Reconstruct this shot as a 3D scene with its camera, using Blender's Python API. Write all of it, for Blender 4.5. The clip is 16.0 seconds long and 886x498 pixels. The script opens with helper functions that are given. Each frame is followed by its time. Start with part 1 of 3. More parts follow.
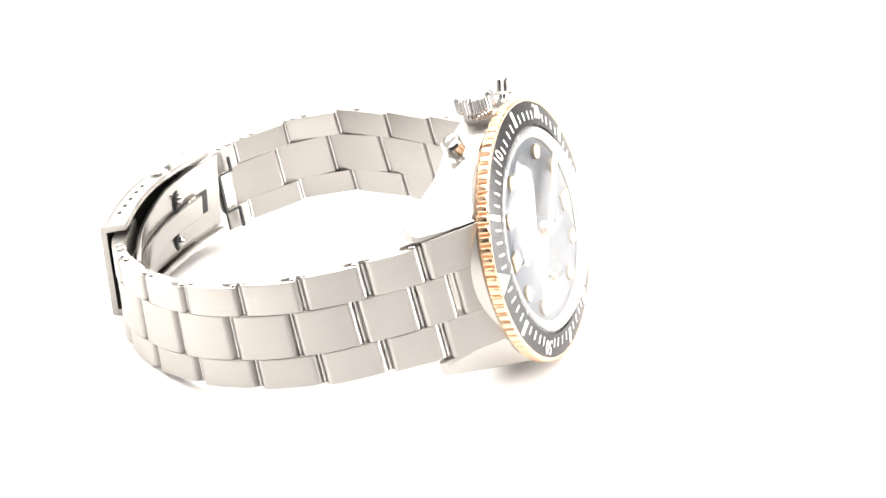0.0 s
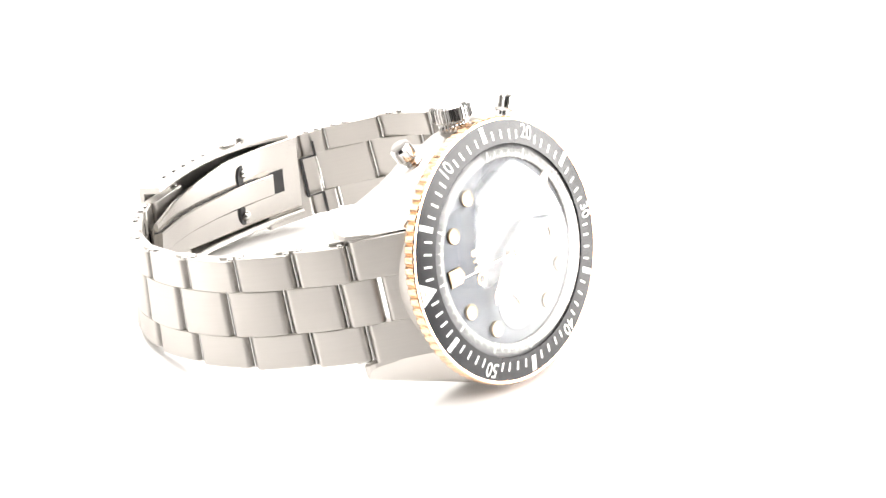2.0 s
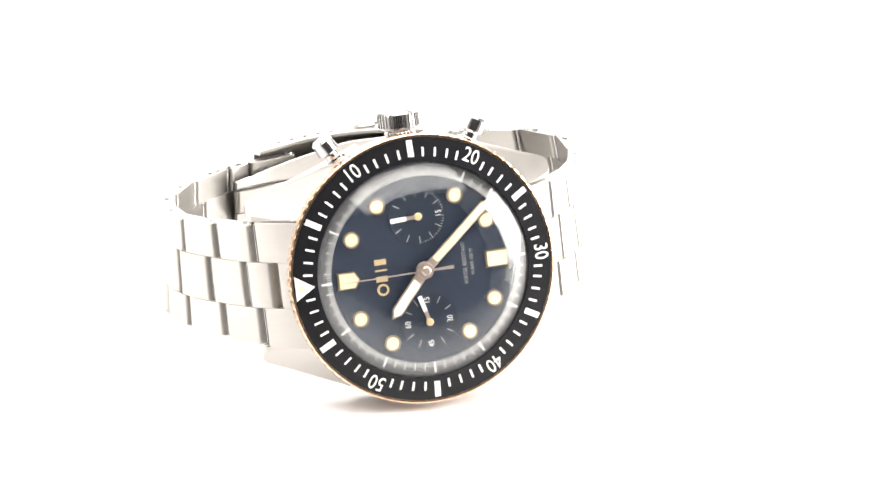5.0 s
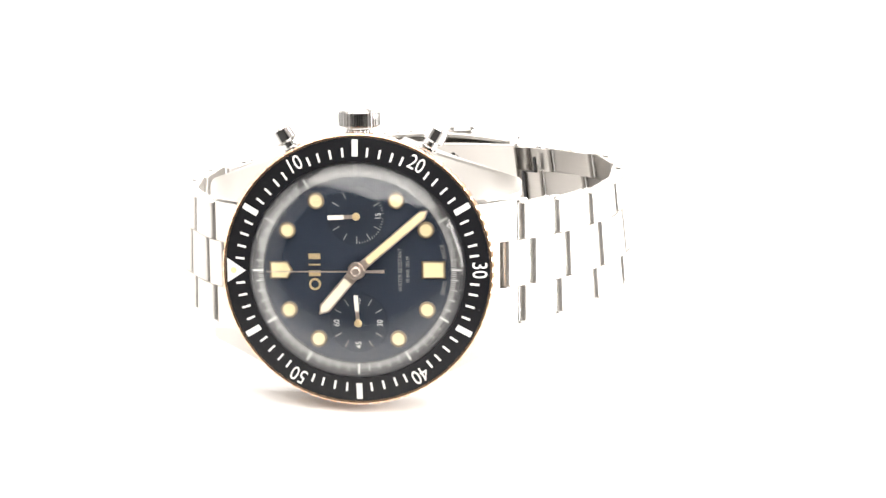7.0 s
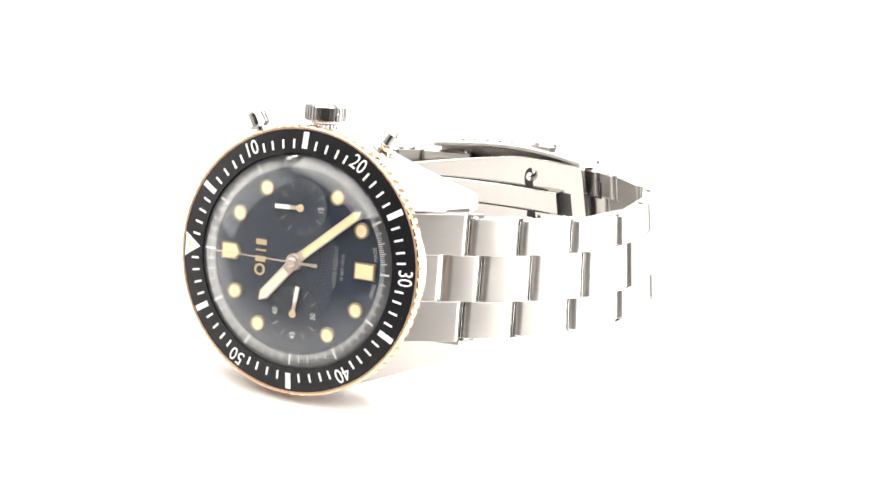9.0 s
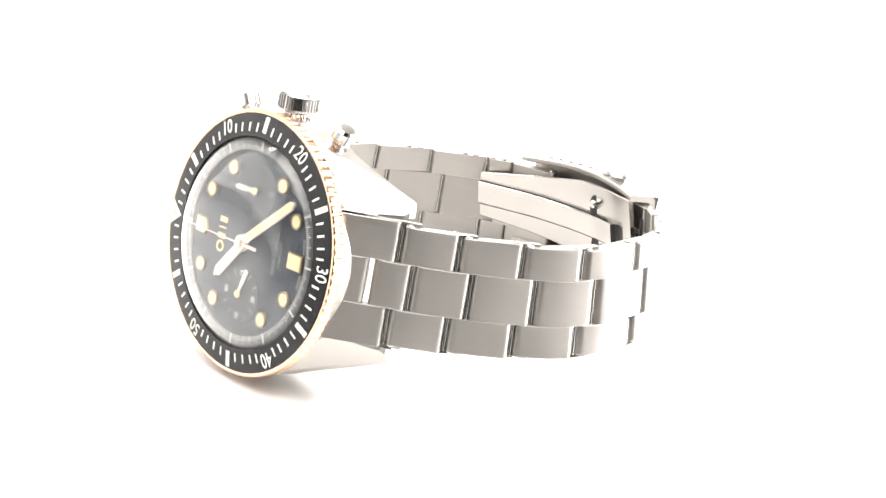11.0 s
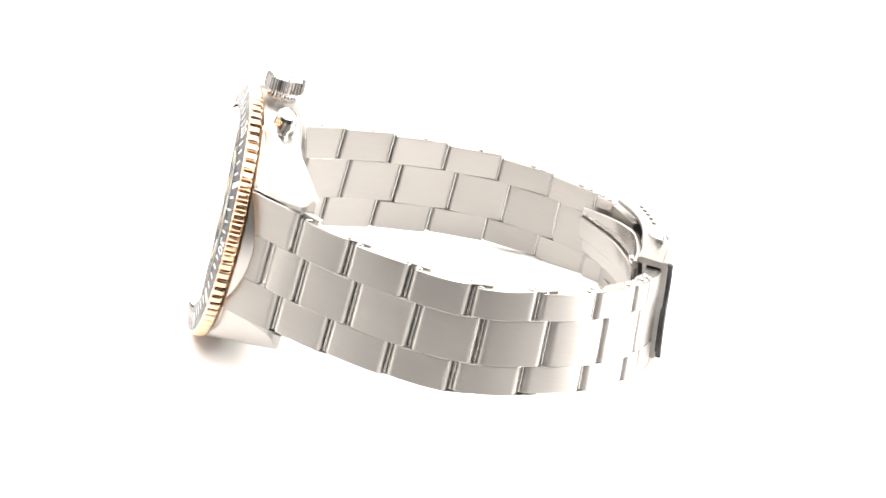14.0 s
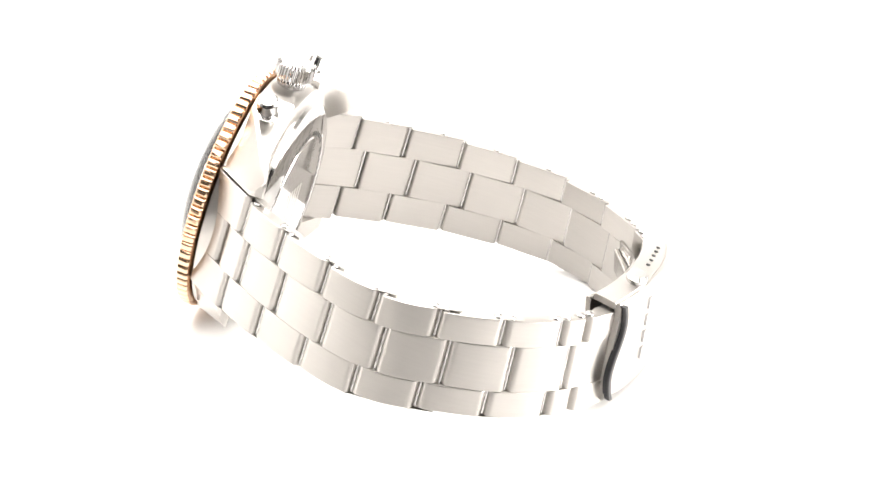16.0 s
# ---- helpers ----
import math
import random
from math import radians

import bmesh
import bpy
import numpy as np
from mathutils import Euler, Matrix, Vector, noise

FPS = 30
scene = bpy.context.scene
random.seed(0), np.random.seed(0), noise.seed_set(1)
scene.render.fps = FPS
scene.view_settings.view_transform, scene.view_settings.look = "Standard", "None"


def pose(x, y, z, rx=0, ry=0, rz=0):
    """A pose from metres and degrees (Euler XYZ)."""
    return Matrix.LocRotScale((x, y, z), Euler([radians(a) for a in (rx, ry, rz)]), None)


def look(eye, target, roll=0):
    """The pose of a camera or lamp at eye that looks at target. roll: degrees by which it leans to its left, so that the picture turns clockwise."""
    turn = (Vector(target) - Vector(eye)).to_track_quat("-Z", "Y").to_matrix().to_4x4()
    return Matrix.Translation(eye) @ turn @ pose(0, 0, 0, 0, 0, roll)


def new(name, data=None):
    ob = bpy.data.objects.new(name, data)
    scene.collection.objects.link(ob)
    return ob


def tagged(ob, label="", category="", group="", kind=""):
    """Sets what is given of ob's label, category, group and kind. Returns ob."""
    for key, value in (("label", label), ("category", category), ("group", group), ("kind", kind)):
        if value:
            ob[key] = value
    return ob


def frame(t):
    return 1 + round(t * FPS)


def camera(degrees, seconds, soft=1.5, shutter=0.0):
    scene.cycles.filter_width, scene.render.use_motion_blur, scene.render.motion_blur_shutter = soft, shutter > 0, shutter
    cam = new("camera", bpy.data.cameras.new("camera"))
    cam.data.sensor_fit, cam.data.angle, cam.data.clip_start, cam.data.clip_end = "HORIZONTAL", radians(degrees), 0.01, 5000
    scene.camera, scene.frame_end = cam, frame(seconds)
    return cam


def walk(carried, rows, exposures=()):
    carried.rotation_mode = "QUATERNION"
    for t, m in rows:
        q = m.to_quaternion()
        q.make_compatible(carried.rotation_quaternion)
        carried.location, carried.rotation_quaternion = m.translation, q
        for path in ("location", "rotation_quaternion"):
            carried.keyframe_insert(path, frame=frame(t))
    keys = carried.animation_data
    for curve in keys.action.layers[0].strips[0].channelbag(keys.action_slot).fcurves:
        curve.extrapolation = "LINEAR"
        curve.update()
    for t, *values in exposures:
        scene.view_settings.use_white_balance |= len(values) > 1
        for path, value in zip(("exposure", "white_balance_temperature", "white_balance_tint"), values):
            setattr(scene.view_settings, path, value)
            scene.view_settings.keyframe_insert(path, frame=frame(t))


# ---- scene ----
# One lens, a camera that stands still before a turntable
ROOM_Z = 0.2080
CAM_D, CAM_PITCH, CAM_PAN, CAM_ROLL = 0.4430, 23.5916, 1.2948, 0.8300
cam = camera(17.741, 16.0, soft=1.5)
EYE = Vector((0, -CAM_D, ROOM_Z))
AIM = EYE + Vector((math.sin(radians(CAM_PAN)) * math.cos(radians(CAM_PITCH)),
                    math.cos(radians(CAM_PAN)) * math.cos(radians(CAM_PITCH)), -math.sin(radians(CAM_PITCH))))
walk(cam, [(0.0, look(EYE, AIM, CAM_ROLL)), (16.0, look(EYE, AIM, CAM_ROLL))])

# ---------------------------------------------------------------- light
world = bpy.data.worlds.new("studio_world")
scene.world = world
world.use_nodes = True
wbg = world.node_tree.nodes["Background"]
wbg.inputs["Color"].default_value = (1.0, 0.985, 0.97, 1)
wbg.inputs["Strength"].default_value = 0.10


def softbox(name, eye, target, w, h, watts, colour=(1, 0.97, 0.94)):
    data = bpy.data.lights.new(name, "AREA")
    data.shape, data.size, data.size_y, data.energy, data.color = "RECTANGLE", w, h, watts, colour
    ob = new(name, data)
    ob.matrix_world = look(eye, target)
    return ob


softbox("softbox_top", (0.05, -0.2, 1.05), (0, -0.12, 0), 1.5, 1.5, 27)
softbox("softbox_back", (1.235, 0.03, 0.36), (0.0, 0.0, 0.1), 0.96, 0.725, 39)
softbox("softbox_left", (-1.15, 0.1, 0.5), (0, 0, 0.03), 1.0, 0.9, 4.5)
softbox("softbox_backdrop", (-0.45, 0.95, 1.6), (-0.6, 1.6, 0.4), 1.6, 0.4, 44)
scene.view_settings.exposure = 0.0


# ---------------------------------------------------------------- materials
def material(name, base, rough=0.5, metal=0.0, **more):
    m = bpy.data.materials.new(name)
    m.use_nodes = True
    b = m.node_tree.nodes["Principled BSDF"]
    b.inputs["Base Color"].default_value = (*base, 1)
    b.inputs["Roughness"].default_value = rough
    b.inputs["Metallic"].default_value = metal
    for key, value in more.items():
        b.inputs[key.replace("_", " ")].default_value = value
    return m


def grain(m, base, scale=(900, 900, 900), detail=3.0, spread=0.08, rough=(0.25, 0.4), bump=0.02, blotch=60.0, piecewise=0.0):
    """Streaks or speckle in colour, gloss and relief, and slow smudges in the gloss."""
    nt = m.node_tree
    b = nt.nodes["Principled BSDF"]
    tc = nt.nodes.new("ShaderNodeTexCoord")
    mp = nt.nodes.new("ShaderNodeMapping")
    mp.inputs["Scale"].default_value = scale
    fine = nt.nodes.new("ShaderNodeTexNoise")
    fine.inputs["Scale"].default_value, fine.inputs["Detail"].default_value = 1.0, detail
    slow = nt.nodes.new("ShaderNodeTexNoise")
    slow.inputs["Scale"].default_value, slow.inputs["Detail"].default_value = blotch, 2.0
    nt.links.new(tc.outputs["Object"], mp.inputs["Vector"])
    nt.links.new(mp.outputs["Vector"], fine.inputs["Vector"])
    nt.links.new(tc.outputs["Object"], slow.inputs["Vector"])
    ramp = nt.nodes.new("ShaderNodeMapRange")
    ramp.inputs["To Min"].default_value, ramp.inputs["To Max"].default_value = 1 - spread, 1 + spread
    nt.links.new(fine.outputs["Fac"], ramp.inputs["Value"])
    mul = nt.nodes.new("ShaderNodeMix")
    mul.data_type, mul.blend_type = "RGBA", "MULTIPLY"
    mul.inputs["Factor"].default_value = 1.0
    mul.inputs["A"].default_value = (*base, 1)
    nt.links.new(ramp.outputs["Result"], mul.inputs["B"])
    nt.links.new(mul.outputs["Result"], b.inputs["Base Color"])
    add = nt.nodes.new("ShaderNodeMath")
    add.operation = "ADD"
    nt.links.new(fine.outputs["Fac"], add.inputs[0])
    nt.links.new(slow.outputs["Fac"], add.inputs[1])
    rr = nt.nodes.new("ShaderNodeMapRange")
    rr.inputs["From Min"].default_value, rr.inputs["From Max"].default_value = 0.6, 1.4
    rr.inputs["To Min"].default_value, rr.inputs["To Max"].default_value = rough
    nt.links.new(add.outputs["Value"], rr.inputs["Value"])
    nt.links.new(rr.outputs["Result"], b.inputs["Roughness"])
    if piecewise:
        # each piece a little lighter or duller than its neighbour
        info = nt.nodes.new("ShaderNodeObjectInfo")
        vary = nt.nodes.new("ShaderNodeMapRange")
        vary.inputs["To Min"].default_value, vary.inputs["To Max"].default_value = 1 - piecewise, 1 + piecewise * 0.6
        nt.links.new(info.outputs["Random"], vary.inputs["Value"])
        per = nt.nodes.new("ShaderNodeMath")
        per.operation = "MULTIPLY"
        nt.links.new(ramp.outputs["Result"], per.inputs[0])
        nt.links.new(vary.outputs["Result"], per.inputs[1])
        nt.links.new(per.outputs["Value"], mul.inputs["B"])
    if bump:
        bp = nt.nodes.new("ShaderNodeBump")
        bp.inputs["Strength"].default_value, bp.inputs["Distance"].default_value = bump, 0.0002
        nt.links.new(fine.outputs["Fac"], bp.inputs["Height"])
        nt.links.new(bp.outputs["Normal"], b.inputs["Normal"])
    return m


STEEL = (0.515, 0.495, 0.47)
steel = grain(material("brushed_steel", STEEL, 0.3, 1.0), STEEL, (120, 120, 3000), 4.0, 0.055, (0.30, 0.42), 0.0, 60.0, 0.07)
blade_steel = grain(material("satin_steel", STEEL, 0.2, 1.0), STEEL, (3000, 120, 120), 3.0, 0.04, (0.15, 0.24), 0.0, 60.0)
case_steel = grain(material("case_steel", STEEL, 0.3, 1.0), STEEL, (300, 14000, 300), 2.0, 0.02, (0.28, 0.34), 0.0)
polished = grain(material("polished_steel", (0.56, 0.55, 0.54), 0.08, 1.0), (0.56, 0.55, 0.54), (700, 700, 700), 2.0, 0.03, (0.04, 0.12), 0.0)
bronze = grain(material("rose_bronze", (0.90, 0.61, 0.41), 0.2, 1.0), (0.90, 0.61, 0.41), (2500, 2500, 2500), 2.0, 0.06, (0.14, 0.26), 0.03)
ceramic = grain(material("black_bezel", (0.012, 0.012, 0.014), 0.25, Specular_IOR_Level=0.3), (0.012, 0.012, 0.014), (900, 900, 900), 2.0, 0.05, (0.22, 0.28), 0.0)
paint = material("white_print", (0.85, 0.85, 0.82), 0.5)
navy = grain(material("navy_dial", (0.010, 0.017, 0.032), 0.4), (0.010, 0.017, 0.032), (700, 700, 700), 2.0, 0.05, (0.38, 0.44), 0.0)
navy_low = grain(material("navy_subdial", (0.008, 0.014, 0.026), 0.35), (0.008, 0.014, 0.026), (700, 700, 700), 2.0, 0.05, (0.34, 0.4), 0.0)
lume = grain(material("cream_lume", (0.80, 0.66, 0.38), 0.7), (0.80, 0.66, 0.38), (5000, 5000, 5000), 3.0, 0.06, (0.6, 0.8), 0.05)
hour_lume = material("pale_cream_lume", (0.86, 0.78, 0.60), 0.7)
white_lume = material("white_lume", (0.85, 0.82, 0.74), 0.7)
bronze_dark = material("dark_gilt", (0.34, 0.26, 0.17), 0.35, 0.8)
gold = material("gold_print", (0.75, 0.58, 0.32), 0.35, 0.7)
rose = material("rose_gold_hand", (0.70, 0.58, 0.50), 0.3, 0.9)
grey_print = material("grey_print", (0.62, 0.62, 0.60), 0.5)
dim_print = material("dim_grey_print", (0.30, 0.30, 0.29), 0.5)
flange = grain(material("grey_flange", (0.045, 0.045, 0.048), 0.4), (0.045, 0.045, 0.048), (900, 900, 900), 2.0, 0.05, (0.35, 0.45), 0.0)
# near-black that paints the shade of gaps, slots and holes on solid pieces
dark = material("gap_shade_black", (0.02, 0.02, 0.022), 0.4)
glass = material("crystal_glass", (1, 1, 1), 0.0, 0.0, IOR=1.46, Transmission_Weight=1.0)
sweep_white = grain(material("white_sweep", (0.86, 0.85, 0.84), 0.6, Coat_Weight=1.0, Coat_Roughness=0.06), (0.86, 0.85, 0.84), (120, 120, 120), 3.0, 0.01, (0.5, 0.65), 0.0, 3.0)
wall_grey = grain(material("studio_grey", (0.08, 0.08, 0.08), 0.9), (0.08, 0.08, 0.08), (8, 8, 8), 4.0, 0.1, (0.8, 0.95), 0.0, 1.0)
floor_grey = grain(material("studio_floor", (0.5, 0.5, 0.51), 0.7), (0.5, 0.5, 0.51), (20, 20, 20), 4.0, 0.1, (0.6, 0.8), 0.0, 2.0)
wall_white = grain(material("studio_white", (0.8, 0.79, 0.77), 0.8), (0.8, 0.79, 0.77), (8, 8, 8), 4.0, 0.03, (0.7, 0.9), 0.0, 1.0)

MM = 0.001


def part(name, bm, mat, parent=None, label="", sharp=35.0, scale=MM):
    """One mesh object from a bmesh in millimetres, under a thing or a part."""
    if scale != 1:
        bmesh.ops.scale(bm, vec=(scale,) * 3, verts=bm.verts)
    bmesh.ops.recalc_face_normals(bm, faces=bm.faces)
    for f in bm.faces:
        f.smooth = True
    for e in bm.edges:
        e.smooth = len(e.link_faces) != 2 or e.calc_face_angle(0) < radians(sharp)
    me = bpy.data.meshes.new(name)
    bm.to_mesh(me)
    bm.free()
    me.materials.append(mat)
    ob = new(name, me)
    ob.parent = parent
    if label:
        tagged(ob, label)
    return ob


def twin(ob, m=None):
    """Another object on the same mesh, under the same parent."""
    o = ob.copy()
    scene.collection.objects.link(o)
    if m is not None:
        o.matrix_basis = m
    return o


def around(a):
    """Outward and clockwise directions on the dial at the clock angle a (degrees from twelve)."""
    a = radians(a)
    return Vector((-math.cos(a), 0, math.sin(a))), Vector((math.sin(a), 0, math.cos(a)))


def lathe(bm, profile, n=96, closed=False):
    """Turn a profile of (radius, y) about the dial's axis."""
    rings = []
    for r, y in profile:
        if r < 1e-6:
            rings.append([bm.verts.new((0, y, 0))])
        else:
            rings.append([bm.verts.new((-r * math.cos(2 * math.pi * k / n), y, r * math.sin(2 * math.pi * k / n))) for k in range(n)])
    pairs = list(zip(rings, rings[1:]))
    if closed:
        pairs.append((rings[-1], rings[0]))
    for p, q in pairs:
        for k in range(n):
            j = (k + 1) % n
            if len(p) == 1 and len(q) == 1:
                continue
            if len(p) == 1:
                bm.faces.new((p[0], q[j], q[k]))
            elif len(q) == 1:
                bm.faces.new((p[k], p[j], q[0]))
            else:
                bm.faces.new((p[k], p[j], q[j], q[k]))
    return bm


def turned(profile, n=96, m=None, closed=False):
    bm = lathe(bmesh.new(), profile, n, closed)
    if m is not None:
        bm.transform(m)
    return bm


def loft(bm, sections, cap=True):
    """Skin a row of equally long closed loops."""
    rows = [[bm.verts.new(p) for p in s] for s in sections]
    n = len(rows[0])
    for p, q in zip(rows, rows[1:]):
        for k in range(n):
            j = (k + 1) % n
            bm.faces.new((p[k], p[j], q[j], q[k]))
    if cap:
        bm.faces.new(rows[0])
        bm.faces.new(rows[-1])
    return bm


def slab(bm, outline, y0, y1, bevel=0.0):
    """A plate with an outline in the dial's plane (x, z), from y0 (front) to y1."""
    if bevel:
        c = Vector((sum(p[0] for p in outline) / len(outline), sum(p[1] for p in outline) / len(outline)))
        inner = []
        for p in outline:
            d = Vector(p) - c
            inner.append(tuple(c + d * max(0.0, 1 - bevel / max(d.length, 1e-6))))
        return loft(bm, [[(x, y0, z) for x, z in inner], [(x, y0 + bevel, z) for x, z in outline], [(x, y1, z) for x, z in outline]])
    return loft(bm, [[(x, y0, z) for x, z in outline], [(x, y1, z) for x, z in outline]])


def on_dial(a, r, u=0.0):
    """The (x, z) at radius r and clock angle a, u to the clockwise side."""
    o, t = around(a)
    p = o * r + t * u
    return p.x, p.z


def words(body, size, centre, right, up, depth=0.06, wide=1.0):
    """A mesh of letters in the built-in font, centred, in millimetres."""
    data = bpy.data.curves.new("letters", "FONT")
    data.body, data.size, data.extrude = body, size, depth / 2
    data.align_x, data.align_y, data.resolution_u = "CENTER", "CENTER", 3
    tmp = bpy.data.objects.new("letters", data)
    me = bpy.data.meshes.new_from_object(tmp)
    bm = bmesh.new()
    bm.from_mesh(me)
    bpy.data.objects.remove(tmp)
    bpy.data.meshes.remove(me)
    right, up = Vector(right), Vector(up)
    out = right.cross(up)
    m = Matrix((right * wide, up, out)).transposed().to_4x4()
    m.translation = centre
    bm.transform(m)
    return bm


# ---------------------------------------------------------------- the studio
def studio():
    # table and backdrop in one sheet
    bm = bmesh.new()
    prof = [(-0.41, -0.5), (-0.41, -0.03), (-0.401, -0.009), (-0.38, 0.0), (0.6, 0.0), (1.1, 0.0)]
    for k in range(1, 13):
        a = math.pi / 2 * k / 12
        prof.append((1.1 + 0.6 * math.sin(a), 0.6 - 0.6 * math.cos(a)))
    prof.append((1.7, 2.4))
    cols = [-2.2, -0.6, 0.6, 2.2]
    grid = [[bm.verts.new((x, y, z)) for x in cols] for y, z in prof]
    for p, q in zip(grid, grid[1:]):
        for k in range(len(cols) - 1):
            bm.faces.new((p[k], p[k + 1], q[k + 1], q[k]))
    floor = part("backdrop", bm, sweep_white, None, scale=1)
    tagged(floor, "seamless white tabletop sweep hanging over the table edge", "backdrop", kind="structure")

    def wall(name, lo, hi, mat, label):
        b = bmesh.new()
        bmesh.ops.create_cube(b, size=1)
        lo_, hi_ = Vector(lo), Vector(hi)
        for v in b.verts:
            v.co = Vector([(lo_[i] + hi_[i]) / 2 + v.co[i] * (hi_[i] - lo_[i]) for i in range(3)])
        tagged(part(name, b, mat, None, scale=1), label, "wall", kind="structure")

    wall("wall_west", (-2.3, -2.3, -0.85), (-2.2, 1.8, 2.4), wall_white, "plain white painted studio side wall")
    wall("wall_east", (2.2, -2.3, -0.85), (2.3, 1.8, 2.4), wall_white, "plain white painted studio side wall")
    wall("wall_south", (-2.2, -2.3, -0.85), (2.2, -2.2, 2.4), wall_grey, "plain dark grey studio wall behind the camera")
    wall("floor", (-2.2, -2.2, -0.85), (2.2, 1.8, -0.75), floor_grey, "plain light grey studio floor below the table")
    wall("ceiling", (-2.3, -2.3, 2.4), (2.3, 1.8, 2.5), wall_white, "plain white painted studio ceiling")


studio()

# ---------------------------------------------------------------- the watch
watch = new("wristwatch")
watch.empty_display_size = 0.01
tagged(watch, "steel chronograph wristwatch with black bezel lying on its side", "wristwatch")


def bezel():
    # toothed bronze ring
    bm = bmesh.new()
    teeth = 80
    phases = (0.0, 0.11, 0.21, 0.28, 0.5, 0.72, 0.79, 0.89)
    n = teeth * len(phases)
    prof = [(21.35, 0.55, 0), (21.7, 0.55, 0.0), (21.95, 0.72, 0.4), (22.0, 0.95, 1), (22.0, 2.3, 1), (21.8, 2.6, 0.6), (21.0, 2.72, 0), (17.6, 2.72, 0), (17.6, 1.2, 0), (21.35, 1.2, 0)]
    rows = []
    for r, y, w in prof:
        ring = []
        for k in range(n):
            ph = phases[k % len(phases)]
            notch = max(0.0, 1 - min(ph, 1 - ph) / 0.24)
            rr = r - 0.5 * w * notch
            a = 2 * math.pi * (k // len(phases) + ph) / teeth
            ring.append(bm.verts.new((-rr * math.cos(a), y, rr * math.sin(a))))
        rows.append(ring)
    for p, q in zip(rows, rows[1:] + rows[:1]):
        for k in range(n):
            j = (k + 1) % n
            bm.faces.new((p[k], p[j], q[j], q[k]))
    ring = part("bezel", bm, bronze, watch, "rose bronze bezel ring with a notched edge", sharp=25)
    insert = part("bezel_insert", turned([(17.5, -0.1), (21.0, 0.5), (21.33, 0.58), (21.33, 1.1), (17.5, 1.1)], 144, closed=True), ceramic, ring, "glossy black bezel insert")

    def face_y(r):
        return -0.1 + (r - 17.5) / 3.5 * 0.60

    def tick(a, r0, r1, w, name):
        b = bmesh.new()
        q = [on_dial(0, r0, -w / 2), on_dial(0, r1, -w / 2), on_dial(0, r1, w / 2), on_dial(0, r0, w / 2)]
        front = [(x, face_y(-x) - 0.05, z) for x, z in q]
        back = [(x, face_y(-x) + 0.05, z) for x, z in q]
        loft(b, [front, back])
        return part(name, b, paint, ring)

    small = tick(0, 18.3, 19.75, 0.34, "minute_tick")
    large = tick(0, 18.35, 21.0, 0.95, "five_minute_bar")
    first_small, first_large = True, True
    for k in range(60):
        turn = Matrix.Rotation(radians(6 * k), 4, "Y")
        if k == 0 or k % 10 == 0:
            continue
        if k % 10 == 5:
            if first_large:
                large.matrix_basis, first_large = turn, False
            else:
                twin(large, turn)
        else:
            if k in (9, 11, 19, 21, 29, 31, 39, 41, 49, 51):
                turn = Matrix.Rotation(radians(6 * k + (0.9 if k % 10 == 1 else -0.9)), 4, "Y")
            if first_small:
                small.matrix_basis, first_small = turn, False
            else:
                twin(small, turn)
    for k in (10, 20, 30, 40, 50):
        o, t = around(6 * k)
        c = o * 19.6 + Vector((0, face_y(19.6) - 0.03, 0))
        part("numeral", words(str(k), 3.45, c, t, (o + Vector((0, 0.171, 0))).normalized(), 0.12, 0.8), paint, ring)
    b = bmesh.new()
    tri = [on_dial(0, 18.0, 0), on_dial(0, 21.1, -2.0), on_dial(0, 21.1, 2.0)]
    loft(b, [[(x, face_y(-x) - 0.05, z) for x, z in tri], [(x, face_y(-x) + 0.05, z) for x, z in tri]])
    part("triangle_marker", b, paint, ring, "white triangle marker")
    part("lume_pip", turned([(0, -0.18), (0.45, -0.12), (0.6, 0.1)], 24, Matrix.Translation((-20.0, face_y(20.0), 0))), lume, ring, "cream lume pip")


def crystal():
    def dome(r, rim, base, rise):
        return base - rise * (1 - (r / rim) ** 4.7)

    def radii(rim):
        return [rim * math.sin(math.pi / 2 * k / 24) for k in range(25)]

    outer = [(r, dome(r, 17.4, 0.2, 3.95)) for r in radii(17.4)] + [(17.45, 0.9)]
    inner = [(16.6, 0.9)] + [(r, dome(r, 16.5, 0.5, 3.1)) for r in reversed(radii(16.5))]
    ob = part("crystal", turned(outer + inner, 160), glass, watch, "clear domed glass crystal with a flat centre", sharp=50)
    ob.visible_shadow = False


